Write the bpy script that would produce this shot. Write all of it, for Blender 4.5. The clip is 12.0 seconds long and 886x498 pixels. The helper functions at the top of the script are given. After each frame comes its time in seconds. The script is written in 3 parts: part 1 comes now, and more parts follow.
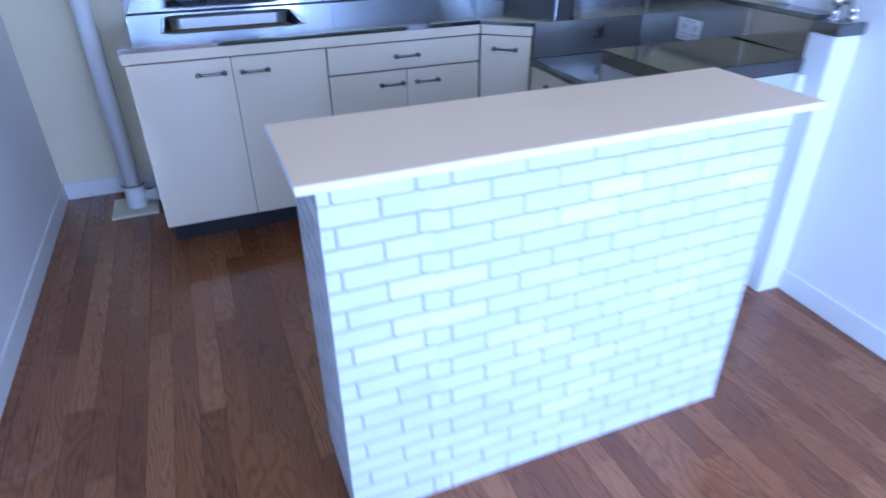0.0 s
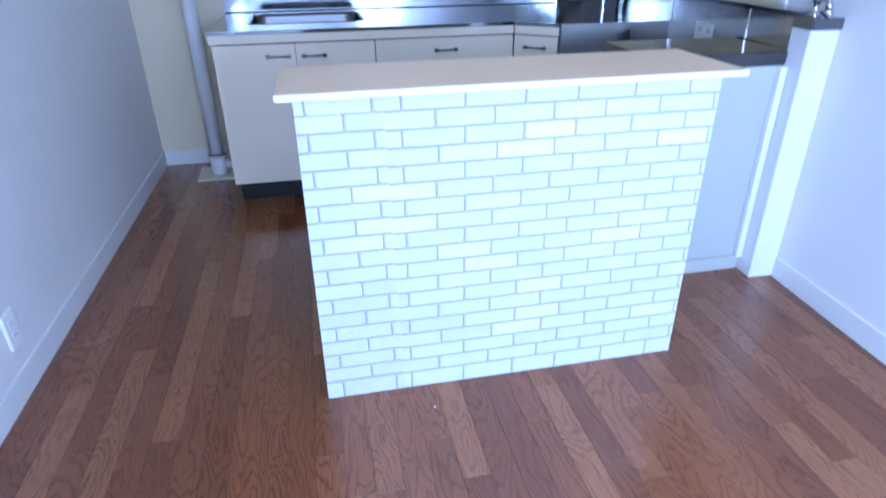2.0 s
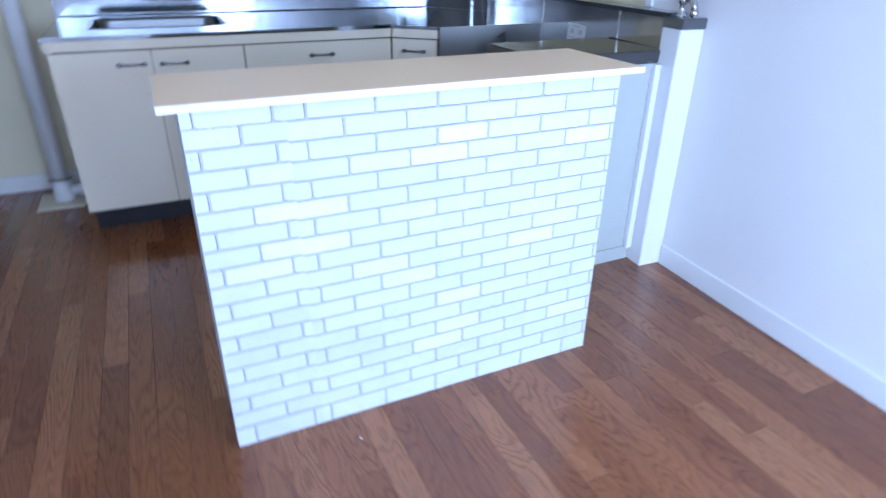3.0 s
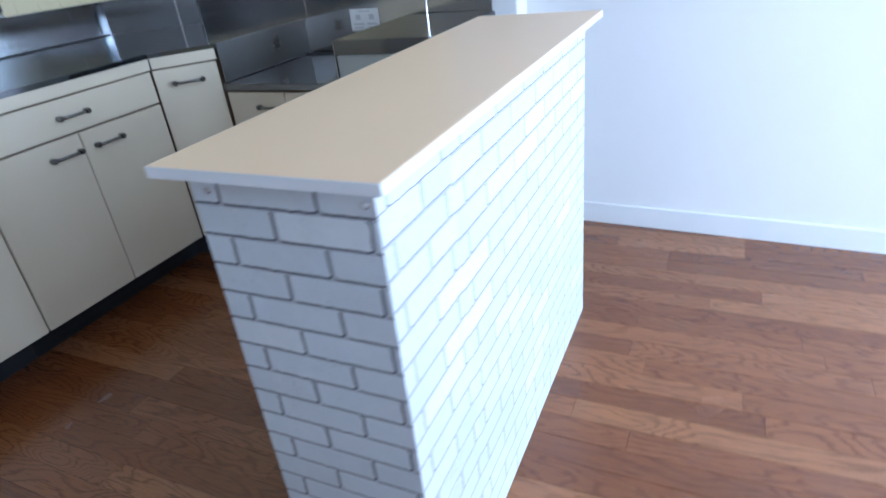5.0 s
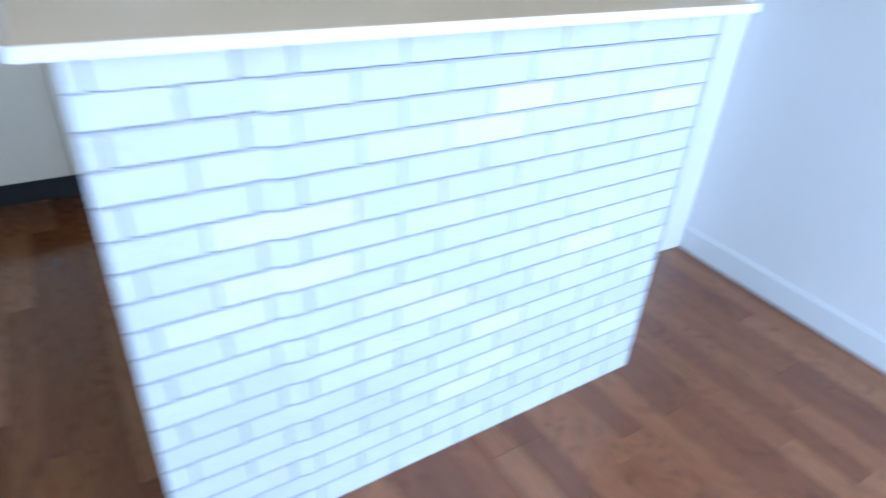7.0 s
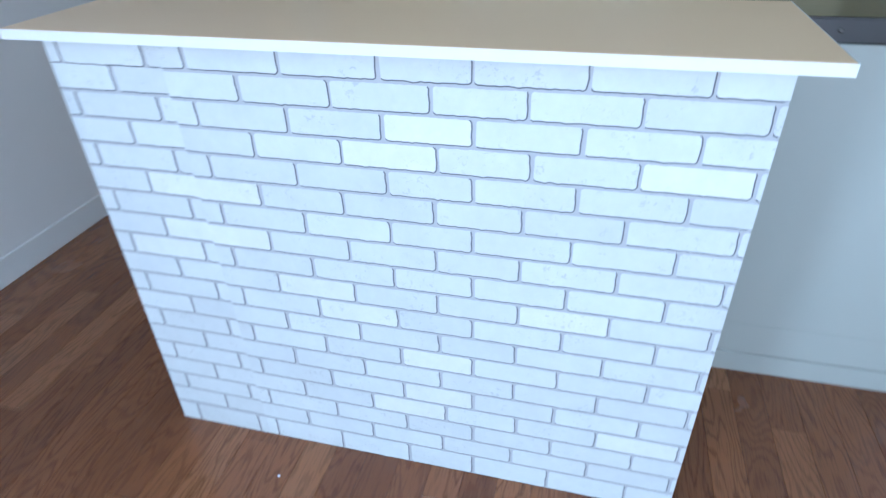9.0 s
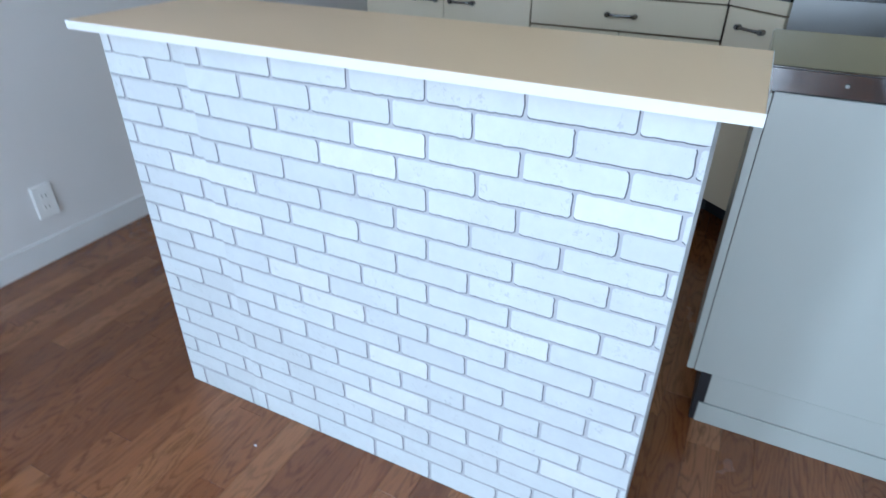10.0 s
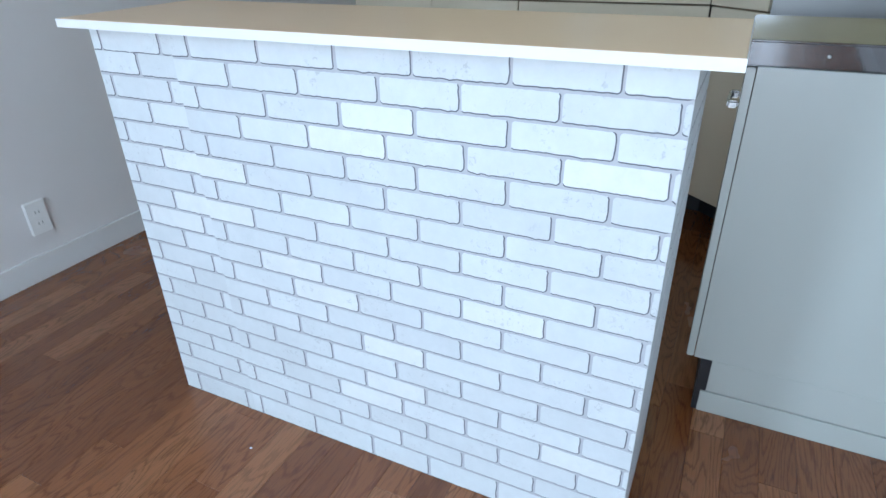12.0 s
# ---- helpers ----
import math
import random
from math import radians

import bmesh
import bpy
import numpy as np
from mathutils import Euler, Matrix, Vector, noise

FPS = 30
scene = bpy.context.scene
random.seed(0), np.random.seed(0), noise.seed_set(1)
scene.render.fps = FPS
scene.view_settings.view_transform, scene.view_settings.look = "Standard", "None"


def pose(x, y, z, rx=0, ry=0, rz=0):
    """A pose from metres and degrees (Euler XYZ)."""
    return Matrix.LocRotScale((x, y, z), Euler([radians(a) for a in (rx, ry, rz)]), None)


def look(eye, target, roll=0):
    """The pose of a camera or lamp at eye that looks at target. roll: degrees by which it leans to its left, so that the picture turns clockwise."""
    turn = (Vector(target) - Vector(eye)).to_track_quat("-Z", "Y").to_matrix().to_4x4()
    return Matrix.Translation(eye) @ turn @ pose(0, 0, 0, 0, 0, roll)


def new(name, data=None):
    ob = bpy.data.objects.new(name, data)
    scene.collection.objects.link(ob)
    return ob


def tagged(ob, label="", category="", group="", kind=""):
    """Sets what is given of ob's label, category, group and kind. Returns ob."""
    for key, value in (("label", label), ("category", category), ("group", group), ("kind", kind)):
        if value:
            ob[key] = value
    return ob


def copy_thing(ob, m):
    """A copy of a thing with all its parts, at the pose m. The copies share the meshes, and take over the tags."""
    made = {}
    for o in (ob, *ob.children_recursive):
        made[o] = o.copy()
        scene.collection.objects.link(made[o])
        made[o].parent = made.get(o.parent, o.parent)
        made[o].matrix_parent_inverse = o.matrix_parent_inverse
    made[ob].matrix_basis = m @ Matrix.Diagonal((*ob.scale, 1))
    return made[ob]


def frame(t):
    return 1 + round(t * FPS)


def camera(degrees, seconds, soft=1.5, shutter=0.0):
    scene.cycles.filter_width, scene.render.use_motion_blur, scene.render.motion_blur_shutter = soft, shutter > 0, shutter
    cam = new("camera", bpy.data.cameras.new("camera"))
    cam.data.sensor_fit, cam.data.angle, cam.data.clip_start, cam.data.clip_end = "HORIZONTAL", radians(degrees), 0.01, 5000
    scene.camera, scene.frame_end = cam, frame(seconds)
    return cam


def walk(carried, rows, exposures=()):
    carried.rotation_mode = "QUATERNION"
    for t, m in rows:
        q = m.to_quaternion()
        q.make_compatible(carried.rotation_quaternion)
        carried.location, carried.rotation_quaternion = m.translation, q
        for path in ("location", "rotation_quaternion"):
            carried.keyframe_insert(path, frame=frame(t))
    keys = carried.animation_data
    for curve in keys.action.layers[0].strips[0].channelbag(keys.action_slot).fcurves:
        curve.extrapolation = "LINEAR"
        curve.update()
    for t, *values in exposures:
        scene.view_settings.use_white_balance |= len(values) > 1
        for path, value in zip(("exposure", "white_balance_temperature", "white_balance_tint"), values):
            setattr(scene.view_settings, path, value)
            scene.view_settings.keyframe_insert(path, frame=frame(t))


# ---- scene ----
cam = camera(72.7, 12.0, soft=1.45, shutter=0.9)
PATH = [
    (0, (-0.007, 0.02, 1.318), (0.632, 1.624, 0.31), -0.6),
    (0.5, (0.029, -0.265, 1.326), (0.685, 1.35, 0.346), 1.6),
    (1, (0.139, -0.465, 1.313), (0.634, 1.291, 0.494), 4.2),
    (1.3, (0.183, -0.491, 1.305), (0.707, 1.26, 0.493), 4),
    (1.5, (0.184, -0.481, 1.288), (0.663, 1.286, 0.484), 3.5),
    (2, (0.2, -0.462, 1.223), (0.553, 1.279, 0.305), -0.6),
    (2.5, (0.204, -0.429, 1.183), (0.647, 1.28, 0.243), -1.6),
    (3, (0.109, -0.323, 1.192), (0.877, 1.29, 0.294), 0.8),
    (3.2, (0.033, -0.24, 1.191), (0.835, 1.364, 0.306), -2.9),
    (4.8, (-0.348, 0.55, 1.128), (1.168, 1.472, 0.204), -4.6),
    (5, (-0.4, 0.621, 1.139), (1.177, 1.424, 0.207), -6.6),
    (5.4, (-0.433, 0.696, 1.114), (1.167, 1.398, 0.141), -4.6),
    (5.5, (-0.434, 0.7, 1.111), (1.134, 1.457, 0.127), -4.5),
    (5.6, (-0.436, 0.698, 1.11), (1.109, 1.51, 0.133), -4.3),
    (6, (-0.375, 0.596, 1.103), (0.999, 1.704, 0.164), -4.8),
    (6.2, (-0.313, 0.502, 1.097), (0.91, 1.783, 0.169), -3.9),
    (6.4, (-0.203, 0.396, 1.07), (0.916, 1.749, 0.112), -0.9),
    (6.5, (-0.153, 0.356, 1.081), (0.925, 1.726, 0.1), 1.6),
    (6.6, (-0.096, 0.315, 1.077), (0.921, 1.712, 0.071), 2.4),
    (6.9, (0.072, 0.254, 1.073), (1.018, 1.675, 0.032), 3.4),
    (7, (0.135, 0.235, 1.066), (1.097, 1.654, 0.037), 4),
    (7.1, (0.193, 0.221, 1.061), (1.167, 1.64, 0.042), 4.6),
    (7.2, (0.261, 0.208, 1.074), (1.152, 1.658, 0.024), 2.6),
    (8.8, (0.945, 0.16, 1.12), (0.658, 1.806, 0.02), -1.8),
    (9, (1.017, 0.169, 1.122), (0.579, 1.783, 0.025), -1.8),
    (9.5, (1.202, 0.175, 1.118), (0.55, 1.737, 0.054), 1.8),
    (10, (1.269, 0.194, 1.127), (0.503, 1.73, 0.1), 0.3),
    (10.5, (1.294, 0.192, 1.107), (0.437, 1.748, 0.188), -3),
    (10.8, (1.297, 0.184, 1.086), (0.373, 1.716, 0.19), -3.4),
    (11, (1.302, 0.182, 1.069), (0.431, 1.728, 0.147), -2.6),
    (11.5, (1.309, 0.171, 1.053), (0.497, 1.735, 0.108), -2.7),
    (12, (1.295, 0.164, 1.049), (0.514, 1.747, 0.109), -1.3),
]

EXPOSURES = [(0.0, 0.02, 4380, 21), (2.0, 0.03, 4560, 19), (3.2, 0.02, 4870, 15), (4.8, 0.14, 5120, 10), (5.1, 0.24, 5150, 10), (5.5, 0.52, 5120, 9), (6.0, 0.62, 5080, 8), (6.5, 0.42, 4920, 10),
             (7.0, -0.07, 4930, 7), (8.8, -0.38, 5150, 5), (10.0, -0.37, 5450, 5), (12.0, -0.40, 5620, 5)]
walk(cam, [(t, look(eye, target, roll)) for t, eye, target, roll in PATH], EXPOSURES)

# ---- world and light ----
world = bpy.data.worlds.new("sky")
scene.world = world
world.use_nodes = True
wn = world.node_tree.nodes
sky = wn.new("ShaderNodeTexSky")
sky.sky_type, sky.sun_disc = "NISHITA", False
sky.sun_elevation, sky.sun_rotation = radians(50), radians(200)
wn["Background"].inputs["Strength"].default_value = 0.1
world.node_tree.links.new(sky.outputs["Color"], wn["Background"].inputs["Color"])

WIN_X0, WIN_X1, WIN_Z0, WIN_Z1, WIN_Y = 0.92, 1.62, 0.05, 1.95, -3.2
# SIDE_*: an unseen opening, added so that light comes from the left.
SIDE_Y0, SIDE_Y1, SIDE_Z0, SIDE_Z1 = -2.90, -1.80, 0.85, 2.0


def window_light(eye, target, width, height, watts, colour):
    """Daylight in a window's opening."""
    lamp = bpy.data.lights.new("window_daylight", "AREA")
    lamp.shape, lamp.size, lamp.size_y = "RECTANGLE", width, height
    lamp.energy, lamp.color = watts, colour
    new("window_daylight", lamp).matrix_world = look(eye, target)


xm, zm = (WIN_X0 + WIN_X1) / 2, (WIN_Z0 + WIN_Z1) / 2
window_light((xm, WIN_Y - 0.06, zm), (xm, 0, zm), WIN_X1 - WIN_X0 - 0.04, WIN_Z1 - WIN_Z0 - 0.04, 90, (0.82, 0.91, 1.0))
# Added fill lamp in the unseen side opening; it brightens the right wall.
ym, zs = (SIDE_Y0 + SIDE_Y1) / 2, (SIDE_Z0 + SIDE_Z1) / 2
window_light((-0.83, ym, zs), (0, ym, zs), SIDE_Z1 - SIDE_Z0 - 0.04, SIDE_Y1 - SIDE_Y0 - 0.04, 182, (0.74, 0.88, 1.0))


# ---- materials ----
def material(name):
    m = bpy.data.materials.new(name)
    m.use_nodes = True
    nodes = m.node_tree.nodes
    return m, nodes, m.node_tree.links, nodes["Principled BSDF"]


def mixed(nodes, links, fac, a, b):
    n = nodes.new("ShaderNodeMix")
    n.data_type = "RGBA"
    for k, v in ((0, fac), (6, a), (7, b)):
        if isinstance(v, (tuple, list)):
            n.inputs[k].default_value = (*v, 1) if len(v) == 3 else v
        elif isinstance(v, (int, float)):
            n.inputs[k].default_value = v
        else:
            links.new(v, n.inputs[k])
    return n.outputs[2]


def noise_tex(nodes, links, scale, detail=3.0, vector=None, rough=0.5, distortion=0.0):
    n = nodes.new("ShaderNodeTexNoise")
    n.inputs["Scale"].default_value, n.inputs["Detail"].default_value = scale, detail
    n.inputs["Roughness"].default_value, n.inputs["Distortion"].default_value = rough, distortion
    if vector is not None:
        links.new(vector, n.inputs["Vector"])
    return n.outputs["Fac"]


def ramp(nodes, links, value, *stops):
    n = nodes.new("ShaderNodeValToRGB")
    e = n.color_ramp.elements
    while len(e) < len(stops):
        e.new(0.5)
    for el, (p, c) in zip(e, stops):
        el.position, el.color = p, (c, c, c, 1) if isinstance(c, (int, float)) else (*c, 1)
    links.new(value, n.inputs["Fac"])
    return n.outputs["Color"]


def position(nodes, links, scale=(1, 1, 1), shift=None):
    g = nodes.new("ShaderNodeNewGeometry")
    m = nodes.new("ShaderNodeMapping")
    m.inputs["Scale"].default_value = scale
    links.new(g.outputs["Position"], m.inputs["Vector"])
    if shift is not None:
        links.new(shift, m.inputs["Location"])
    return m.outputs["Vector"]


def bumped(nodes, links, bsdf, height, strength, distance):
    b = nodes.new("ShaderNodeBump")
    b.inputs["Strength"].default_value, b.inputs["Distance"].default_value = strength, distance
    links.new(height, b.inputs["Height"])
    links.new(b.outputs["Normal"], bsdf.inputs["Normal"])


def painted(name, colour, rough=0.5, vary=0.06, scale=6.0, grain=180.0, bump=0.1, depth=0.0006, spread=0.0):
    """Paint, paper or laminate: a base colour with soft blotches, fine grain and uneven gloss."""
    m, n, l, b = material(name)
    p = position(n, l)
    big = noise_tex(n, l, scale, 4, p, 0.6)
    fine = noise_tex(n, l, grain, 2, p)
    dark = tuple(c * (1 - vary) for c in colour)
    light = tuple(min(1, c * (1 + vary * 0.5)) for c in colour)
    col = mixed(n, l, big, dark, light)
    if spread:
        oi = n.new("ShaderNodeObjectInfo")
        r = ramp(n, l, oi.outputs["Random"], (0, 1 - spread), (1, 1.0))
        mul = n.new("ShaderNodeMix")
        mul.data_type, mul.blend_type = "RGBA", "MULTIPLY"
        mul.inputs[0].default_value = 1
        l.new(col, mul.inputs[6]), l.new(r, mul.inputs[7])
        col = mul.outputs[2]
    l.new(col, b.inputs["Base Color"])
    l.new(ramp(n, l, big, (0.3, rough * (1 - vary)), (0.7, min(1, rough * (1 + vary)))), b.inputs["Roughness"])
    bumped(n, l, b, fine, bump, depth)
    return m


def metal(name, colour, rough=0.25, brushed=(1, 1, 1), vary=0.3):
    m, n, l, b = material(name)
    p = position(n, l, brushed)
    streak = noise_tex(n, l, 60, 4, p, 0.7)
    blot = noise_tex(n, l, 5, 4, position(n, l), 0.6)
    l.new(mixed(n, l, blot, tuple(c * 0.86 for c in colour), colour), b.inputs["Base Color"])
    b.inputs["Metallic"].default_value = 1
    l.new(ramp(n, l, blot, (0.3, rough * (1 - vary)), (0.75, rough * (1 + vary))), b.inputs["Roughness"])
    wave = noise_tex(n, l, 3.5, 1, position(n, l))
    both = n.new("ShaderNodeMath")
    both.operation = "MULTIPLY_ADD"
    both.inputs[1].default_value = 0.02
    l.new(streak, both.inputs[0]), l.new(wave, both.inputs[2])
    bumped(n, l, b, both.outputs[0], 0.10, 0.008)
    return m


def brick_paper(name, colour, spread):
    """Embossed white brick wallpaper: each brick its own tone, soft stains, fine grit, and patches of small chips and cracks."""
    m, n, l, b = material(name)
    p = position(n, l)
    stain = noise_tex(n, l, 16, 4, p, 0.6)
    mid = noise_tex(n, l, 70, 5, p, 0.65, 0.4)
    grit = noise_tex(n, l, 420, 2, p)
    col = mixed(n, l, ramp(n, l, stain, (0.3, 0.0), (0.7, 1.0)), tuple(c * 0.95 for c in colour), tuple(c * 1.03 for c in colour))
    oi = n.new("ShaderNodeObjectInfo")
    patch = ramp(n, l, noise_tex(n, l, 13, 2, p), (0.50, 0.0), (0.62, 1.0))
    chip = ramp(n, l, noise_tex(n, l, 105, 4, p, 0.6, 1.2), (0.36, 0.0), (0.41, 1.0))
    for fac, factor in ((1.0, ramp(n, l, oi.outputs["Random"], (0, 1 - spread), (1, 1.0))), (patch, ramp(n, l, chip, (0, 0.82), (1, 1.0))), (0.25, ramp(n, l, mid, (0.35, 0.86), (0.65, 1.0)))):
        mul = n.new("ShaderNodeMix")
        mul.data_type, mul.blend_type = "RGBA", "MULTIPLY"
        if isinstance(fac, float):
            mul.inputs[0].default_value = fac
        else:
            l.new(fac, mul.inputs[0])
        l.new(col, mul.inputs[6]), l.new(factor, mul.inputs[7])
        col = mul.outputs[2]
    l.new(col, b.inputs["Base Color"])
    l.new(ramp(n, l, stain, (0.3, 0.50), (0.7, 0.62)), b.inputs["Roughness"])
    height = mixed(n, l, 0.3, mid, grit)
    height = mixed(n, l, patch, height, mixed(n, l, 0.45, height, chip))
    bumped(n, l, b, height, 0.4, 0.0018)
    return m


def oak_strip():
    """Red-brown oak strip: each strip has its own tone and its own run of cathedral grain."""
    m, n, l, b = material("oak_strip")
    oi = n.new("ShaderNodeObjectInfo")
    wh = n.new("ShaderNodeTexWhiteNoise")
    wh.noise_dimensions = "1D"
    geo = n.new("ShaderNodeNewGeometry")
    add = n.new("ShaderNodeMath")
    add.operation = "ADD"
    l.new(oi.outputs["Random"], add.inputs[0]), l.new(geo.outputs["Random Per Island"], add.inputs[1])
    own = n.new("ShaderNodeMath")
    own.operation = "FRACT"
    l.new(add.outputs[0], own.inputs[0])
    l.new(own.outputs[0], wh.inputs["W"])
    sc = n.new("ShaderNodeVectorMath")
    sc.operation = "SCALE"
    sc.inputs["Scale"].default_value = 40
    l.new(wh.outputs["Color"], sc.inputs[0])
    shift = sc.outputs[0]
    long = noise_tex(n, l, 1.0, 2, position(n, l, (8.0, 1.5, 1), shift), 0.45, 0.35)
    rings = n.new("ShaderNodeMath")
    rings.operation = "MULTIPLY_ADD"
    rings.inputs[1].default_value = 24
    frayed = noise_tex(n, l, 1.0, 3, position(n, l, (170, 14, 9), shift), 0.7)
    l.new(long, rings.inputs[0]), l.new(frayed, rings.inputs[2])
    fr = n.new("ShaderNodeMath")
    fr.operation = "FRACT"
    l.new(rings.outputs[0], fr.inputs[0])
    band = ramp(n, l, fr.outputs[0], (0.0, 0.0), (0.10, 0.45), (0.28, 1.0), (0.86, 0.95), (1.0, 0.0))
    plain = ramp(n, l, noise_tex(n, l, 1.0, 1, position(n, l, (4.0, 1.1, 1), shift)), (0.42, 0.0), (0.62, 0.55))
    lift = n.new("ShaderNodeMath")
    lift.operation = "MAXIMUM"
    l.new(band, lift.inputs[0]), l.new(plain, lift.inputs[1])
    ring = lift.outputs[0]
    fibre = noise_tex(n, l, 1.0, 4, position(n, l, (260, 9, 9), shift), 0.7)
    pores = ramp(n, l, noise_tex(n, l, 1.0, 2, position(n, l, (420, 16, 16), shift)), (0.36, 0.0), (0.46, 1.0))
    tone = ramp(n, l, own.outputs[0], (0.0, (0.18, 0.059, 0.018)), (0.4, (0.225, 0.077, 0.024)), (0.75, (0.265, 0.098, 0.033)), (1.0, (0.325, 0.138, 0.053)))
    dark = n.new("ShaderNodeMix")
    dark.data_type, dark.blend_type = "RGBA", "MULTIPLY"
    dark.inputs[0].default_value = 1
    l.new(tone, dark.inputs[6])
    dark.inputs[7].default_value = (0.50, 0.42, 0.36, 1)
    c = mixed(n, l, ring, dark.outputs[2], tone)
    c = mixed(n, l, ramp(n, l, fibre, (0.35, 0.0), (0.7, 0.20)), c, tone)
    c2 = n.new("ShaderNodeMix")
    c2.data_type, c2.blend_type = "RGBA", "MULTIPLY"
    c2.inputs[0].default_value = 0.26
    l.new(c, c2.inputs[6]), l.new(pores, c2.inputs[7])
    l.new(c2.outputs[2], b.inputs["Base Color"])
    l.new(ramp(n, l, noise_tex(n, l, 2.5, 4, position(n, l)), (0.3, 0.19), (0.7, 0.28)), b.inputs["Roughness"])
    b.inputs["Specular IOR Level"].default_value = 0.5
    b.inputs["Coat Weight"].default_value, b.inputs["Coat Roughness"].default_value = 0.40, 0.16
    bumped(n, l, b, fibre, 0.12, 0.0005)
    return m


M_WALL = painted("white_wallpaper", (0.80, 0.782, 0.777), 0.75, 0.04, 3, 320, 0.35, 0.0012)
M_CREAM = painted("cream_wall_paint", (0.74, 0.675, 0.49), 0.6, 0.06, 4, 200, 0.2)
M_TRIM = painted("white_trim_paint", (0.78, 0.78, 0.78), 0.4, 0.04, 8, 120)
M_CEIL = painted("white_ceiling_paper", (0.78, 0.78, 0.77), 0.8)
M_TILE = painted("cream_glazed_tile", (0.80, 0.70, 0.455), 0.12, 0.05, 9, 30, 0.05, 0.0008, 0.06)
M_GROUT = painted("tile_grout", (0.68, 0.61, 0.42), 0.9)
M_LAM = painted("cream_laminate", (0.755, 0.672, 0.515), 0.17, 0.012, 5, 260, 0.03, 0.0003)
M_LAM.node_tree.nodes["Principled BSDF"].inputs["Specular IOR Level"].default_value = 0.75
M_LAMW = painted("white_laminate_panel", (0.47, 0.493, 0.465), 0.26, 0.03, 3, 260, 0.05)
M_CARC = painted("brown_carcass_edge", (0.22, 0.15, 0.085), 0.6, 0.15, 20)
M_TOE = painted("black_toe_kick", (0.018, 0.018, 0.022), 0.5, 0.2, 10)
# The blue cast of these two steels stands in for reflected daylight.
M_STEEL = metal("stainless_steel", (0.25, 0.265, 0.285), 0.085, (1, 14, 14))
M_UP = metal("stainless_upstand", (0.29, 0.305, 0.33), 0.09, (1, 14, 14))
M_STEELV = metal("stainless_wall_sheet", (0.50, 0.485, 0.465), 0.13, (14, 1, 14))
# Same steel as the wall sheet, colour lowered to imitate a dark reflection.
M_DIMMEDTOP = metal("stainless_top_dark_reflection", (0.17, 0.168, 0.162), 0.12, (14, 1, 14))
M_SHEET = metal("dull_steel_sheet", (0.42, 0.42, 0.42), 0.38)
# Bowl steel darker than the worktop's: the dim inside is painted in.
M_BOWL = metal("sink_steel_darkened", (0.17, 0.172, 0.178), 0.20)
# Rail steel: the dark reflection of the room is put into its colour.
M_RAIL = metal("polished_rail_darkened", (0.17, 0.17, 0.175), 0.045, (1, 1, 1), 0.2)
M_CHROME = metal("chrome", (0.72, 0.72, 0.73), 0.10)
M_PULL = metal("dull_chrome_pull", (0.26, 0.258, 0.255), 0.20)
M_BLACK = painted("black_plastic", (0.02, 0.02, 0.022), 0.4, 0.1)
M_PVC = painted("white_pvc", (0.82, 0.82, 0.83), 0.35, 0.05, 10)
M_PLATE = painted("ivory_floor_plate", (0.66, 0.62, 0.47), 0.5, 0.1, 20)
M_BOARD = painted("beige_melamine_board", (0.93, 0.695, 0.45), 0.32, 0.03, 5, 300, 0.02)
M_BOARD.node_tree.nodes["Principled BSDF"].inputs["Specular IOR Level"].default_value = 0.45
M_EDGE = painted("white_edge_banding", (0.82, 0.82, 0.82), 0.4, 0.02)
M_BRICK = brick_paper("white_brick_paper", (0.68, 0.718, 0.742), 0.09)
M_PALE = brick_paper("palest_brick_paper", (0.745, 0.773, 0.785), 0.03)
M_MORTAR = painted("grey_mortar_print", (0.47, 0.483, 0.522), 0.7, 0.10, 60, 300, 0.3)
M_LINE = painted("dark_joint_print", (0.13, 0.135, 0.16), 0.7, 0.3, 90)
M_OAK = oak_strip()
M_SUB = painted("dark_floor_joint", (0.045, 0.022, 0.012), 0.8)
M_PAPER = painted("white_paper_label", (0.72, 0.71, 0.69), 0.6)
M_INK = painted("grey_print", (0.50, 0.49, 0.49), 0.6)
M_PLASTIC = painted("white_plastic", (0.90, 0.90, 0.89), 0.35, 0.02)
M_ALU = metal("aluminium_frame", (0.6, 0.6, 0.6), 0.35)
M_GLASS, _n, _l, _b = material("window_glass")
_b.inputs["Roughness"].default_value, _b.inputs["Transmission Weight"].default_value = 0.0, 1.0


# ---- mesh helpers ----
def link(name, bm, mat, parent=None, label=""):
    me = bpy.data.meshes.new(name)
    bmesh.ops.recalc_face_normals(bm, faces=bm.faces)
    bm.to_mesh(me)
    bm.free()
    for mm in mat if isinstance(mat, (tuple, list)) else (mat,):
        me.materials.append(mm)
    ob = new(name, me)
    if parent is not None:
        ob.parent = parent
    if label:
        ob["label"] = label
    return ob


part = link


def thing(name, m, label, category, group="", kind=""):
    ob = new(name)
    ob.empty_display_size = 0.05
    ob.matrix_world = m
    return tagged(ob, label, category, group, kind)


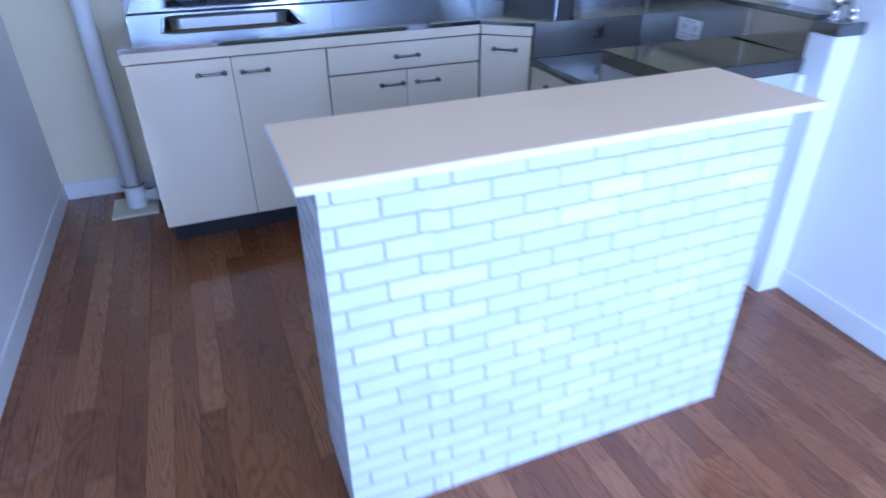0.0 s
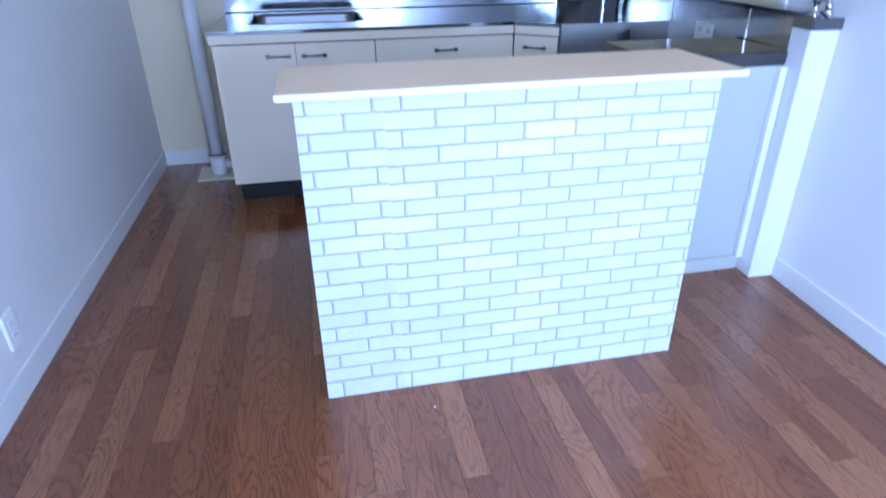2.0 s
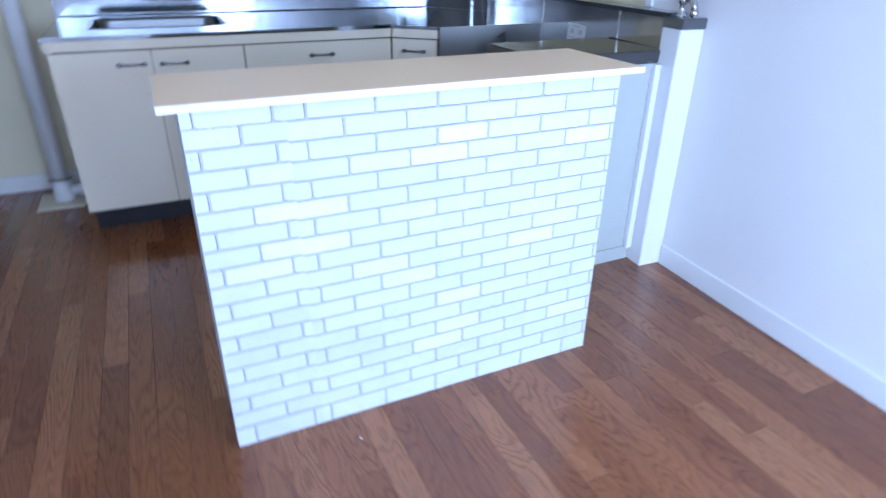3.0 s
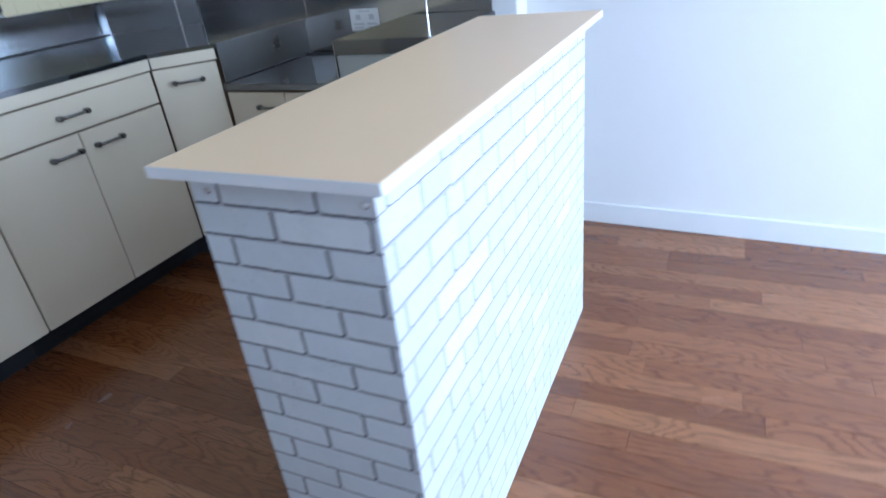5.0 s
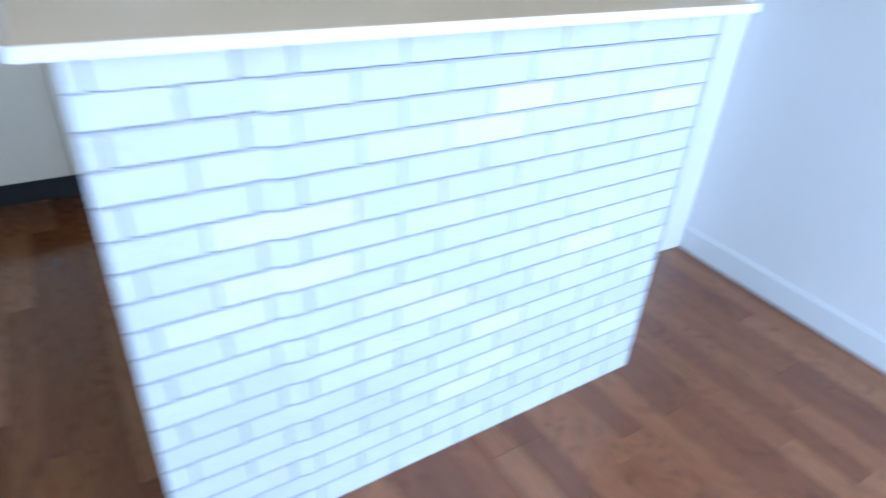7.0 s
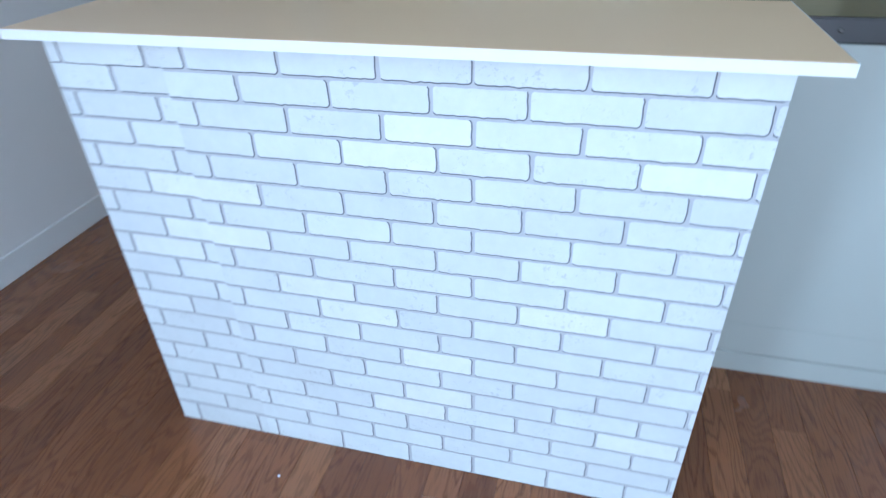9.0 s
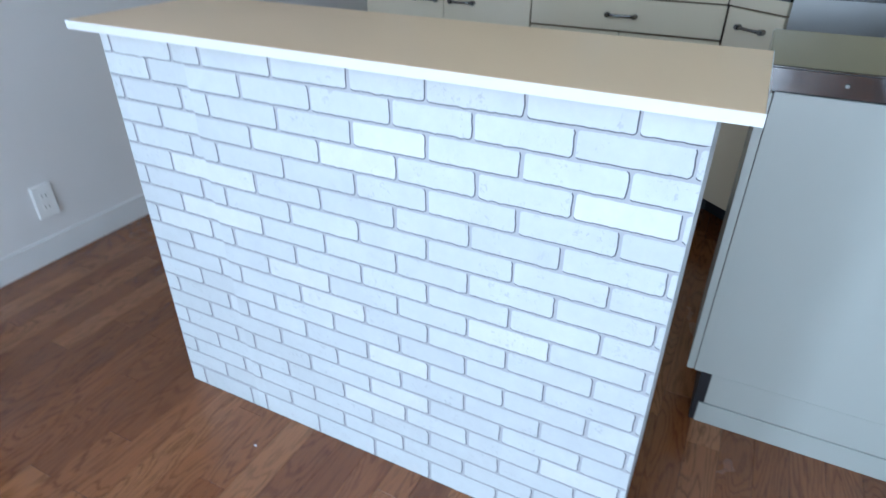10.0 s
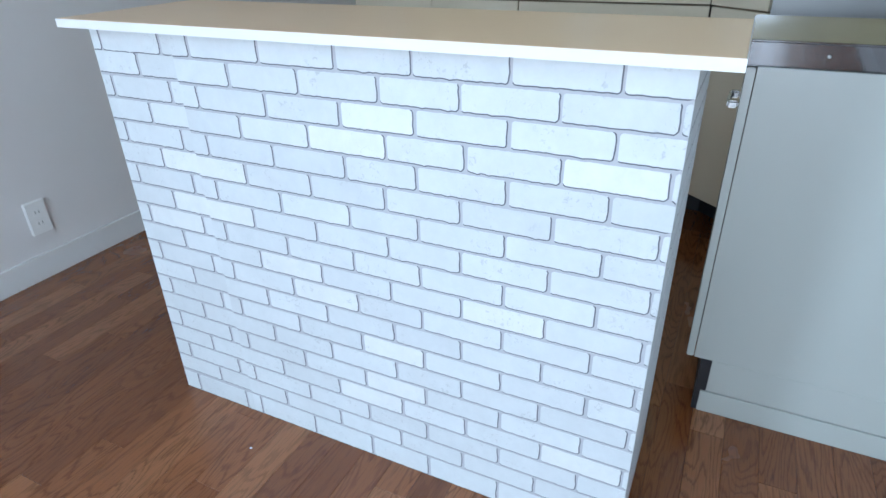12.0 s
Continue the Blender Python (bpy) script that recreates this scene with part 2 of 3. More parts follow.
def boxed(*boxes, bevel=0.0015, seg=1):
    """One bmesh of boxes (x0, x1, y0, y1, z0, z1), edges slightly rounded."""
    bm = bmesh.new()
    for x0, x1, y0, y1, z0, z1 in boxes:
        r = bmesh.ops.create_cube(bm, size=1)
        bmesh.ops.transform(bm, matrix=Matrix.Translation(((x0 + x1) / 2, (y0 + y1) / 2, (z0 + z1) / 2)) @ Matrix.Diagonal((x1 - x0, y1 - y0, z1 - z0, 1)), verts=r["verts"])
    if bevel:
        bmesh.ops.bevel(bm, geom=list(bm.edges), offset=bevel, segments=seg, affect="EDGES", clamp_overlap=True)
    return bm


def prism(points, z0, z1, bevel=0.0):
    bm = bmesh.new()
    f = bm.faces.new([bm.verts.new((x, y, z0)) for x, y in points])
    r = bmesh.ops.extrude_face_region(bm, geom=[f])
    bmesh.ops.translate(bm, vec=(0, 0, z1 - z0), verts=[v for v in r["geom"] if isinstance(v, bmesh.types.BMVert)])
    if bevel:
        bmesh.ops.bevel(bm, geom=list(bm.edges), offset=bevel, segments=2, affect="EDGES", clamp_overlap=True)
    return bm


def turned(profile, seg=24, bm=None, m=Matrix.Identity(4)):
    """A body of revolution round z from (radius, height) pairs, closed at both ends."""
    bm = bm or bmesh.new()
    rings = [[bm.verts.new(m @ Vector((r * math.cos(2 * math.pi * i / seg), r * math.sin(2 * math.pi * i / seg), z))) for i in range(seg)] for r, z in profile]
    for a, b in zip(rings, rings[1:]):
        for i in range(seg):
            f = bm.faces.new((a[i], a[(i + 1) % seg], b[(i + 1) % seg], b[i]))
            f.smooth = True
    bm.faces.new(rings[0][::-1]), bm.faces.new(rings[-1])
    return bm


def tube(points, radius, seg=12, bm=None):
    """A round bar through the points."""
    bm = bm or bmesh.new()
    pts = [Vector(p) for p in points]
    rings = []
    for i, p in enumerate(pts):
        d = (pts[min(i + 1, len(pts) - 1)] - pts[max(i - 1, 0)]).normalized()
        side = d.orthogonal().normalized() if not rings else (prev - d * prev.dot(d)).normalized()
        prev = side
        up = d.cross(side)
        r = radius[i] if isinstance(radius, (tuple, list)) else radius
        rings.append([bm.verts.new(p + r * (math.cos(2 * math.pi * k / seg) * side + math.sin(2 * math.pi * k / seg) * up)) for k in range(seg)])
    for a, b in zip(rings, rings[1:]):
        for k in range(seg):
            bm.faces.new((a[k], a[(k + 1) % seg], b[(k + 1) % seg], b[k])).smooth = True
    bm.faces.new(rings[0][::-1]), bm.faces.new(rings[-1])
    return bm


# ---- the room ----
X_L, Y_B, CEIL = -0.757, 3.33, 2.4
RIGHT = pose(1.848, 0, 0, 0, 0, -3.15)
W = 0.1


def struct(name, bm, mat, label, category, m=None):
    ob = link(name, bm, mat)
    if m is not None:
        ob.matrix_world = m
    return tagged(ob, label, category, "", "structure")


struct("wall_left", boxed((X_L - W, X_L, 0.87, Y_B, 0, CEIL), (X_L - W, X_L, 0.07, 0.87, 2.0, CEIL), (X_L - W, X_L, SIDE_Y1, 0.07, 0, CEIL), (X_L - W, X_L, WIN_Y, SIDE_Y0, 0, CEIL), (X_L - W, X_L, SIDE_Y0, SIDE_Y1, 0, SIDE_Z0), (X_L - W, X_L, SIDE_Y0, SIDE_Y1, SIDE_Z1, CEIL), bevel=0), M_WALL, "white embossed wallpaper on the wall with the doorway", "wall")
struct("wall_right", boxed((0, W, WIN_Y - 0.1, 3.5, 0, CEIL), bevel=0), M_WALL, "white embossed wallpaper on a plain wall", "wall", RIGHT)
struct("wall_back", boxed((X_L - W, 2.25, Y_B + 0.002, Y_B + W, 0, CEIL), bevel=0), M_CREAM, "cream painted kitchen wall behind the sink", "wall")
struct("wall_window", boxed((X_L - W, WIN_X0, WIN_Y - W, WIN_Y, 0, CEIL), (WIN_X1, 2.0, WIN_Y - W, WIN_Y, 0, CEIL), (WIN_X0, WIN_X1, WIN_Y - W, WIN_Y, WIN_Z1, CEIL), (WIN_X0, WIN_X1, WIN_Y - W, WIN_Y, 0, WIN_Z0), bevel=0), M_WALL, "white wallpapered wall with a tall window", "wall")
struct("ceiling", boxed((-2.1, 2.3, WIN_Y - W, Y_B + W, CEIL, CEIL + 0.1), bevel=0), M_CEIL, "plain white papered ceiling", "ceiling")
struct("wall_hall", boxed((-2.1, -2.0, -0.05, 1.0, 0, CEIL), (-2.0, X_L - W, 0.9, 1.0, 0, CEIL), (-2.0, X_L - W, -0.05, 0.05, 0, CEIL), bevel=0), M_WALL, "plain white walls of the hall beyond the doorway", "wall")
struct("baseboard_left", boxed((X_L, X_L + 0.010, 0.927, Y_B, 0, 0.088), (X_L, X_L + 0.010, WIN_Y, 0.013, 0, 0.088), bevel=0.002), M_TRIM, "white painted wooden baseboard", "baseboard")
struct("baseboard_right", boxed((-0.010, 0, WIN_Y, 1.335, 0, 0.086), bevel=0.002), M_TRIM, "white painted wooden baseboard", "baseboard", RIGHT)
struct("baseboard_back", boxed((X_L + 0.010, -0.24, Y_B - 0.010, Y_B, 0, 0.088), bevel=0.002), M_TRIM, "white painted wooden baseboard", "baseboard")
struct("door_frame", boxed((X_L - W - 0.01, X_L + 0.014, 0.87, 0.925, 0, 2.05), (X_L - W - 0.01, X_L + 0.014, 0.015, 0.07, 0, 2.05), (X_L - W - 0.01, X_L + 0.014, 0.07, 0.87, 1.995, 2.05), bevel=0.003), M_TRIM, "white painted casing of an open doorway", "door frame")
struct("trim", boxed((-0.012, 0, 1.63, 1.668, 0.99, CEIL - 0.001), bevel=0.003), M_TRIM, "white vertical trim beside the kitchen tiles", "trim", RIGHT)

win = thing("window_1", pose(0, 0, 0), "tall aluminium sliding window letting in daylight", "window", "", "structure")
part("window_frame", boxed((WIN_X0, WIN_X0 + 0.04, WIN_Y - 0.05, WIN_Y - 0.005, WIN_Z0, WIN_Z1), (WIN_X1 - 0.04, WIN_X1, WIN_Y - 0.05, WIN_Y - 0.005, WIN_Z0, WIN_Z1), (xm - 0.035, xm + 0.035, WIN_Y - 0.05, WIN_Y - 0.005, WIN_Z0, WIN_Z1),
     (WIN_X0, WIN_X1, WIN_Y - 0.055, WIN_Y - 0.008, WIN_Z0, WIN_Z0 + 0.05), (WIN_X0, WIN_X1, WIN_Y - 0.055, WIN_Y - 0.008, WIN_Z1 - 0.04, WIN_Z1), (WIN_X0, WIN_X1, WIN_Y - 0.045, WIN_Y - 0.012, 0.98, 1.01), bevel=0.002), M_ALU, win)
for x0, x1 in ((WIN_X0 + 0.04, xm - 0.035), (xm + 0.035, WIN_X1 - 0.04)):
    g = part("pane", boxed((x0, x1, WIN_Y - 0.090, WIN_Y - 0.085, WIN_Z0 + 0.05, WIN_Z1 - 0.04), bevel=0), M_GLASS, win)
    g.visible_shadow = False
# Frame and pane for the added side light; this window is made up.
win = thing("window_2", pose(X_L, 0, 0), "unseen aluminium window, added to light the right wall from the side", "window", "", "structure")
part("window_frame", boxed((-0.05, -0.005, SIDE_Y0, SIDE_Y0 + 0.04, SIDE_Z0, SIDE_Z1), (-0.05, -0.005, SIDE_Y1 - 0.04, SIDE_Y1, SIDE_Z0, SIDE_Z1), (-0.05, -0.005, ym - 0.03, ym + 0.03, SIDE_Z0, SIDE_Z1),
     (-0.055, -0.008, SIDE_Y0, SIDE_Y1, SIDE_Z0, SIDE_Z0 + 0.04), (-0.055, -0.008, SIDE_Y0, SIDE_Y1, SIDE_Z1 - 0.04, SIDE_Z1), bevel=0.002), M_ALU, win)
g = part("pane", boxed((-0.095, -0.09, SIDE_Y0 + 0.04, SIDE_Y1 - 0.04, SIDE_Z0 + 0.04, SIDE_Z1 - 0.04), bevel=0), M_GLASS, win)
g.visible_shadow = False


# ---- kitchen units ----
def pull(parent, x, y, z, length=0.115):
    """A bow handle on two feet, on a front that faces -y."""
    e = length / 2
    bm = boxed((x - e, x - e + 0.019, y - 0.024, y, z - 0.0085, z + 0.0085), (x + e - 0.019, x + e, y - 0.024, y, z - 0.0085, z + 0.0085), bevel=0.004, seg=3)
    tube([(x - e + 0.015, y - 0.017, z), (x - e / 2, y - 0.020, z), (x, y - 0.021, z), (x + e / 2, y - 0.020, z), (x + e - 0.015, y - 0.017, z)], [0.0062, 0.0052, 0.0048, 0.0052, 0.0062], 12, bm)
    return part("handle", bm, M_PULL, parent, "dull chrome bow handle")


def front(name, parent, x0, x1, y, z0, z1, hx=None, hz=None, mat=None):
    d = part(name, boxed((x0, x1, y, y + 0.016, z0, z1), bevel=0.002, seg=2), mat or M_LAM, parent)
    if hx is not None:
        pull(d, hx, y, hz)
    return d


YF, YC = 2.498, 3.325          # front and back of the long run
sink_cab = thing("sink_cabinet", pose(-0.245, YF, 0), "cream laminate sink cabinet with two doors and black plinth", "cabinet", "kitchen units")
part("body", boxed((0, 0.727, 0.018, YC - YF, 0.141, 0.803), bevel=0.001), M_CARC, sink_cab)
part("side_panel", boxed((-0.003, 0.012, 0.0165, YC - YF, 0.140, 0.805), bevel=0.001), M_LAM, sink_cab)
part("plinth", boxed((0.001, 0.727, 0.155, 0.17, 0, 0.14), (0.001, 0.016, 0.17, YC - YF, 0, 0.14), bevel=0), M_TOE, sink_cab, "black plinth")
front("door", sink_cab, -0.003, 0.3605, 0, 0.141, 0.800, 0.283, 0.747)
front("door", sink_cab, 0.3635, 0.7275, 0, 0.141, 0.800, 0.445, 0.745)

drawer_cab = thing("drawer_cabinet", pose(0.488, YF, 0), "cream laminate cabinet with one drawer above two doors", "cabinet", "kitchen units")
part("body", boxed((-0.004, 0.670, 0.018, YC - YF, 0.141, 0.803), bevel=0.001), M_CARC, drawer_cab)
part("plinth", boxed((-0.004, 0.645, 0.155, 0.17, 0, 0.14), bevel=0), M_TOE, drawer_cab, "black plinth")
front("drawer", drawer_cab, 0.0, 0.6735, 0, 0.692, 0.800, 0.335, 0.745)
front("door", drawer_cab, 0.0, 0.3325, 0, 0.141, 0.685, 0.265, 0.632)
front("door", drawer_cab, 0.3355, 0.6735, 0, 0.141, 0.685, 0.425, 0.632)

P0, P1 = Vector((1.164, 2.496)), Vector((1.338, 2.345))
ang = math.degrees(math.atan2(P1.y - P0.y, P1.x - P0.x))
dlen = (P1 - P0).length
corner = thing("corner_cabinet", pose(P0.x, P0.y, 0, 0, 0, ang), "narrow cream corner cabinet set at an angle", "cabinet", "kitchen units")
inv = pose(P0.x, P0.y, 0, 0, 0, ang).inverted()


def local(points):
    return [tuple((inv @ Vector((x, y, 0)))[:2]) for x, y in points]


part("body", prism(local([(1.178, 2.506), (1.346, 2.362), (1.80, 2.362), (1.80, 3.30), (1.178, 3.30)]), 0.141, 0.803), M_CARC, corner)
part("plinth", prism(local([(1.133, 2.653), (1.242, 2.653), (1.41, 2.503), (1.42, 2.515), (1.25, 2.668), (1.133, 2.668)]), 0, 0.14), M_TOE, corner, "black plinth")
front("door", corner, 0.003, dlen - 0.006, 0, 0.141, 0.800, dlen * 0.5, 0.748)

stove = thing("stove_base", pose(1.338, 2.342, 0, 0, 0, -90), "low cream stove base with a stainless top, nothing on it", "cabinet", "kitchen units")
part("body", boxed((0.004, 0.536, 0.018, 0.48, 0.141, 0.688), bevel=0.001), M_CARC, stove)
part("plinth", boxed((-0.14, 0.54, 0.065, 0.08, 0, 0.14), bevel=0), M_TOE, stove, "black plinth")
part("stainless_top", boxed((0.0, 0.538, -0.006, 0.535, 0.692, 0.716), (0.0, 0.012, 0.0, 0.535, 0.714, 0.722), (0.0, 0.538, 0.512, 0.528, 0.714, 0.722), bevel=0.003, seg=2), M_STEEL, stove, "stainless top")
front("door", stove, 0.004, 0.2685, 0, 0.141, 0.682, 0.20, 0.63)
front("door", stove, 0.2715, 0.536, 0, 0.141, 0.682, 0.34, 0.63)

endc = thing("end_cabinet", pose(1.304, 1.80, 0, 0, 0, -90), "end cabinet with a pale laminate side panel and stainless top", "cabinet", "kitchen units")
part("body", boxed((0.002, 0.357, 0.018, 0.515, 0.145, 0.812), bevel=0.001), M_CARC, endc)
part("side_panel", boxed((0.358, 0.371, 0.0175, 0.512, 0.150, 0.814), (0.358, 0.371, 0.058, 0.512, 0.061, 0.1499), bevel=0.0008), M_LAMW, endc, "pale grey-green laminate end panel")
part("filler_strip", boxed((0.3715, 0.396, 0.483, 0.511, 0.0605, 0.813), bevel=0.002), M_TRIM, endc, "white filler strip beside the post")
part("bottom_strip", boxed((0.354, 0.374, 0.0465, 0.512, 0, 0.0595), bevel=0.0012), M_LAMW, endc, "pale laminate strip at the floor")
part("plinth", boxed((0.0, 0.3535, 0.034, 0.046, 0, 0.1495), (0.3536, 0.3705, 0.034, 0.0575, 0.0605, 0.1495), (0.3536, 0.3705, 0.034, 0.0460, 0, 0.0604), bevel=0), M_TOE, endc, "black plinth")
front("door", endc, 0.004, 0.371, 0, 0.150, 0.812, 0.11, 0.692, M_LAMW)
top = part("stainless_top", boxed((0.0, 0.366, -0.004, 0.539, 0.8145, 0.8605), bevel=0.003, seg=2), M_DIMMEDTOP, endc, "stainless top")
rail_bm = boxed((0.3662, 0.374, -0.004, 0.539, 0.8145, 0.8605), bevel=0.003, seg=3)
for v in rail_bm.verts:              # the face leans in towards its lower edge, to mirror floor, not window
    if v.co.x > 0.369:
        v.co.x -= 0.0048 * (0.8605 - v.co.z) / 0.046
part("front_rail", rail_bm, M_RAIL, top, "polished stainless rail")
part("side_sheet", boxed((-0.003, -0.0005, 0.0, 0.545, 0.717, 0.858), bevel=0), M_STEELV, endc, "stainless side sheet")
part("screw", turned([(0.0045, 0), (0.0045, 0.0012), (0.0025, 0.0022)], 12, None, pose(0.3715, 0.125, 0.838, 0, 90, 0)), M_PULL, top, "round screw head")

# worktop with the bowl cut out
worktop = thing("kitchen_worktop", pose(0, 0, 0), "L-shaped stainless steel worktop with a cream front edge", "worktop")
outer = [(-0.262, 2.486), (1.160, 2.486), (1.334, 2.336), (1.889, 2.336), (1.92, 2.96), (1.702, 3.318), (-0.262, 3.318)]
SX0, SX1, SY0, SY1 = -0.105, 0.462, 2.735, 3.19


def rounded_rect(x0, x1, y0, y1, r, k=6):
    out = []
    for cx, cy, a in ((x1 - r, y1 - r, 0), (x0 + r, y1 - r, 90), (x0 + r, y0 + r, 180), (x1 - r, y0 + r, 270)):
        out += [(cx + r * math.cos(radians(a + 90 * i / k)), cy + r * math.sin(radians(a + 90 * i / k))) for i in range(k + 1)]
    return out


bm = bmesh.new()
for loop in (outer, rounded_rect(SX0, SX1, SY0, SY1, 0.07)):
    vs = [bm.verts.new((x, y, 0.860)) for x, y in loop]
    for a, b in zip(vs, vs[1:] + vs[:1]):
        bm.edges.new((a, b))
bmesh.ops.triangle_fill(bm, use_beauty=True, edges=list(bm.edges))
r = bmesh.ops.extrude_face_region(bm, geom=list(bm.faces))
bmesh.ops.translate(bm, vec=(0, 0, -0.014), verts=[v for v in r["geom"] if isinstance(v, bmesh.types.BMVert)])
part("steel_top", bm, M_STEEL, worktop)
part("front_edge", prism([(-0.258, 2.490), (1.161, 2.490), (1.161, 2.52), (-0.258, 2.52)], 0.807, 0.8455, 0.0012), M_LAM, worktop, "cream laminate front edge")
part("corner_edge", prism([(1.164, 2.488), (1.334, 2.342), (1.354, 2.365), (1.184, 2.511)], 0.807, 0.8455, 0.0012), M_LAM, worktop, "cream laminate front edge")
part("front_lip", boxed((-0.262, 1.158, 2.484, 2.492, 0.847, 0.8625), bevel=0.003, seg=2), M_STEEL, worktop)
part("side_sheet", boxed((1.342, 1.8895, 2.332, 2.3355, 0.717, 0.8595), bevel=0), M_SHEET, worktop, "stainless sheet beside the stove recess")

bm = bmesh.new()
levels = [(0.0, 0.8605, 0.07, 0.012), (0.0, 0.8625, 0.07, 0.004), (0.0, 0.8605, 0.07, -0.002), (0.006, 0.845, 0.07, 0), (0.014, 0.72, 0.07, 0), (0.03, 0.69, 0.06, 0), (0.08, 0.682, 0.05, 0)]
rings = []
for inset, z, rad, grow in levels:
    d = inset - grow
    rings.append([bm.verts.new((x, y, z)) for x, y in rounded_rect(SX0 + d, SX1 - d, SY0 + d, SY1 - d, rad)])
for a, b in zip(rings, rings[1:]):
    for i in range(len(a)):
        bm.faces.new((a[i], a[(i + 1) % len(a)], b[(i + 1) % len(a)], b[i])).smooth = True
bm.faces.new(rings[-1])
bowl_thing = thing("sink", pose(0, 0, 0), "rounded stainless steel sink bowl, empty", "sink")
part("bowl", bm, M_BOWL, bowl_thing)
part("drain", turned([(0.05, 0.683), (0.05, 0.687), (0.038, 0.688), (0.034, 0.684)], 24, None, pose((SX0 + SX1) / 2, (SY0 + SY1) / 2 + 0.08, 0)), M_CHROME, bowl_thing)

# stainless upstands and ledges round the worktop
back_up = thing("backsplash", pose(0, 0, 0), "stainless steel upstand with a narrow ledge behind the worktop", "backsplash")
part("upstand", prism([(-0.272, 3.318), (1.70, 3.318), (1.918, 2.955), (1.926, 2.96), (1.706, 3.328), (-0.272, 3.328)], 0.8605, 0.9915), M_UP, back_up)
part("ledge", prism([(-0.274, 3.306), (1.693, 3.306), (1.908, 2.950), (2.005, 2.950), (2.026, 3.329), (-0.274, 3.329)], 0.992, 1.006, 0.002), M_STEEL, back_up)
# Thin vertical chrome strip on the angled corner of the upstand.
part("corner_bead", prism([(1.861, 3.034), (1.866, 3.026), (1.873, 3.030), (1.868, 3.038)], 0.861, 0.9913), M_CHROME, back_up)
part("base_joint", boxed((-0.262, 1.690, 3.3140, 3.3178, 0.8606, 0.8650), bevel=0), M_TOE, back_up, "dark joint line")
for x in (0.70, 1.52):
    part("seam", boxed((x, x + 0.003, 3.3145, 3.3185, 0.861, 0.991), bevel=0.0006), M_STEEL, back_up)
side_up = thing("side_backsplash", RIGHT, "dark reflective stainless sheet and ledge along the stove side", "backsplash")
part("sheet", boxed((-0.086, -0.0005, 1.436, 2.955, 0.10, 0.972), bevel=0.002), M_STEELV, side_up)
part("ledge", boxed((-0.092, -0.0005, 1.436, 2.95, 0.9725, 0.988), bevel=0.003, seg=2), M_STEEL, side_up)
for y in (1.715, 2.31):
    part("seam", boxed((-0.0895, -0.0855, y, y + 0.004, 0.862, 0.9715), bevel=0.001), M_CHROME, side_up)
label = thing("safety_label", RIGHT, "white paper notice with small grey print stuck on the stainless sheet", "label")
part("paper", boxed((-0.0872, -0.0862, 1.945, 2.085, 0.802, 0.888), bevel=0), M_PAPER, label)
for y0, y1, z0, z1 in ((1.968, 1.992, 0.846, 0.866), (2.034, 2.058, 0.846, 0.866), (1.953, 2.077, 0.8045, 0.8065), (1.955, 2.005, 0.826, 0.832), (2.02, 2.072, 0.826, 0.832), (1.955, 2.0, 0.813, 0.818), (2.02, 2.07, 0.813, 0.818), (1.985, 2.045, 0.876, 0.881)):
    part("print", boxed((-0.0877, -0.0871, y0, y1, z0, z1), bevel=0), M_INK, label)

post = thing("partition_post", RIGHT, "white painted post under a stainless cap at the counter's end", "post")
part("shaft", boxed((-0.108, -0.0005, 1.338, 1.4345, 0, 0.940), bevel=0.003, seg=2), M_TRIM, post)
part("cap", boxed((-0.112, -0.0004, 1.330, 1.4348, 0.9405, 0.978), bevel=0.003, seg=2), M_STEEL, post, "stainless cap")


# ---- taps, gas cocks, pipe ----
def gas_cock(m, label):
    """A chrome cock: a flanged stem, an arched outlet that ends in a ball, and a black lever."""
    t = thing("gas_cock", m, label, "gas cock", "gas cocks on the ledges")
    part("stem", turned([(0.020, 0), (0.020, 0.005), (0.012, 0.009), (0.011, 0.040), (0.017, 0.046), (0.018, 0.062), (0.012, 0.072)], 20), M_CHROME, t)
    out = part("outlet", tube([(0, 0, 0.054), (0.016, -0.018, 0.062), (0.026, -0.034, 0.056), (0.032, -0.046, 0.040), (0.034, -0.050, 0.026)], [0.012, 0.012, 0.012, 0.012, 0.013], 14), M_CHROME, t)
    ball = bmesh.new()
    bmesh.ops.create_uvsphere(ball, u_segments=16, v_segments=10, radius=0.0165, matrix=Matrix.Translation((0.034, -0.050, 0.0165)))
    for f in ball.faces:
        f.smooth = True
    part("ball", ball, M_CHROME, out)
    part("lever", tube([(0, 0, 0.070), (-0.004, 0.002, 0.082), (-0.010, 0.006, 0.096), (-0.012, 0.014, 0.116)], [0.010, 0.011, 0.009, 0.006], 12), M_BLACK, t, "black lever")
    return t


cock = gas_cock(RIGHT @ pose(-0.066, 1.395, 0.978, 0, 0, -35), "chrome gas cock with a black lever on a stainless ledge")
copy_thing(cock, RIGHT @ pose(-0.045, 2.375, 0.988))
knob = thing("gas_valve", pose(1.232, 3.319, 1.006), "small black gas valve on a chrome base", "gas valve")
part("base", turned([(0.014, 0), (0.014, 0.006), (0.009, 0.010), (0.009, 0.022)], 16), M_CHROME, knob)
part("grip", turned([(0.011, 0.022), (0.013, 0.026), (0.013, 0.058), (0.010, 0.064)], 16), M_BLACK, knob)

mixer = thing("mixer_tap", pose(0.19, 3.300, 1.018), "chrome mixer tap with a dark swivel spout on the ledge", "tap")
part("bar", tube([(-0.085, 0, 0), (-0.03, 0, 0.004), (0.03, 0, 0.004), (0.105, 0, 0)], [0.013, 0.015, 0.015, 0.013], 14), M_CHROME, mixer)
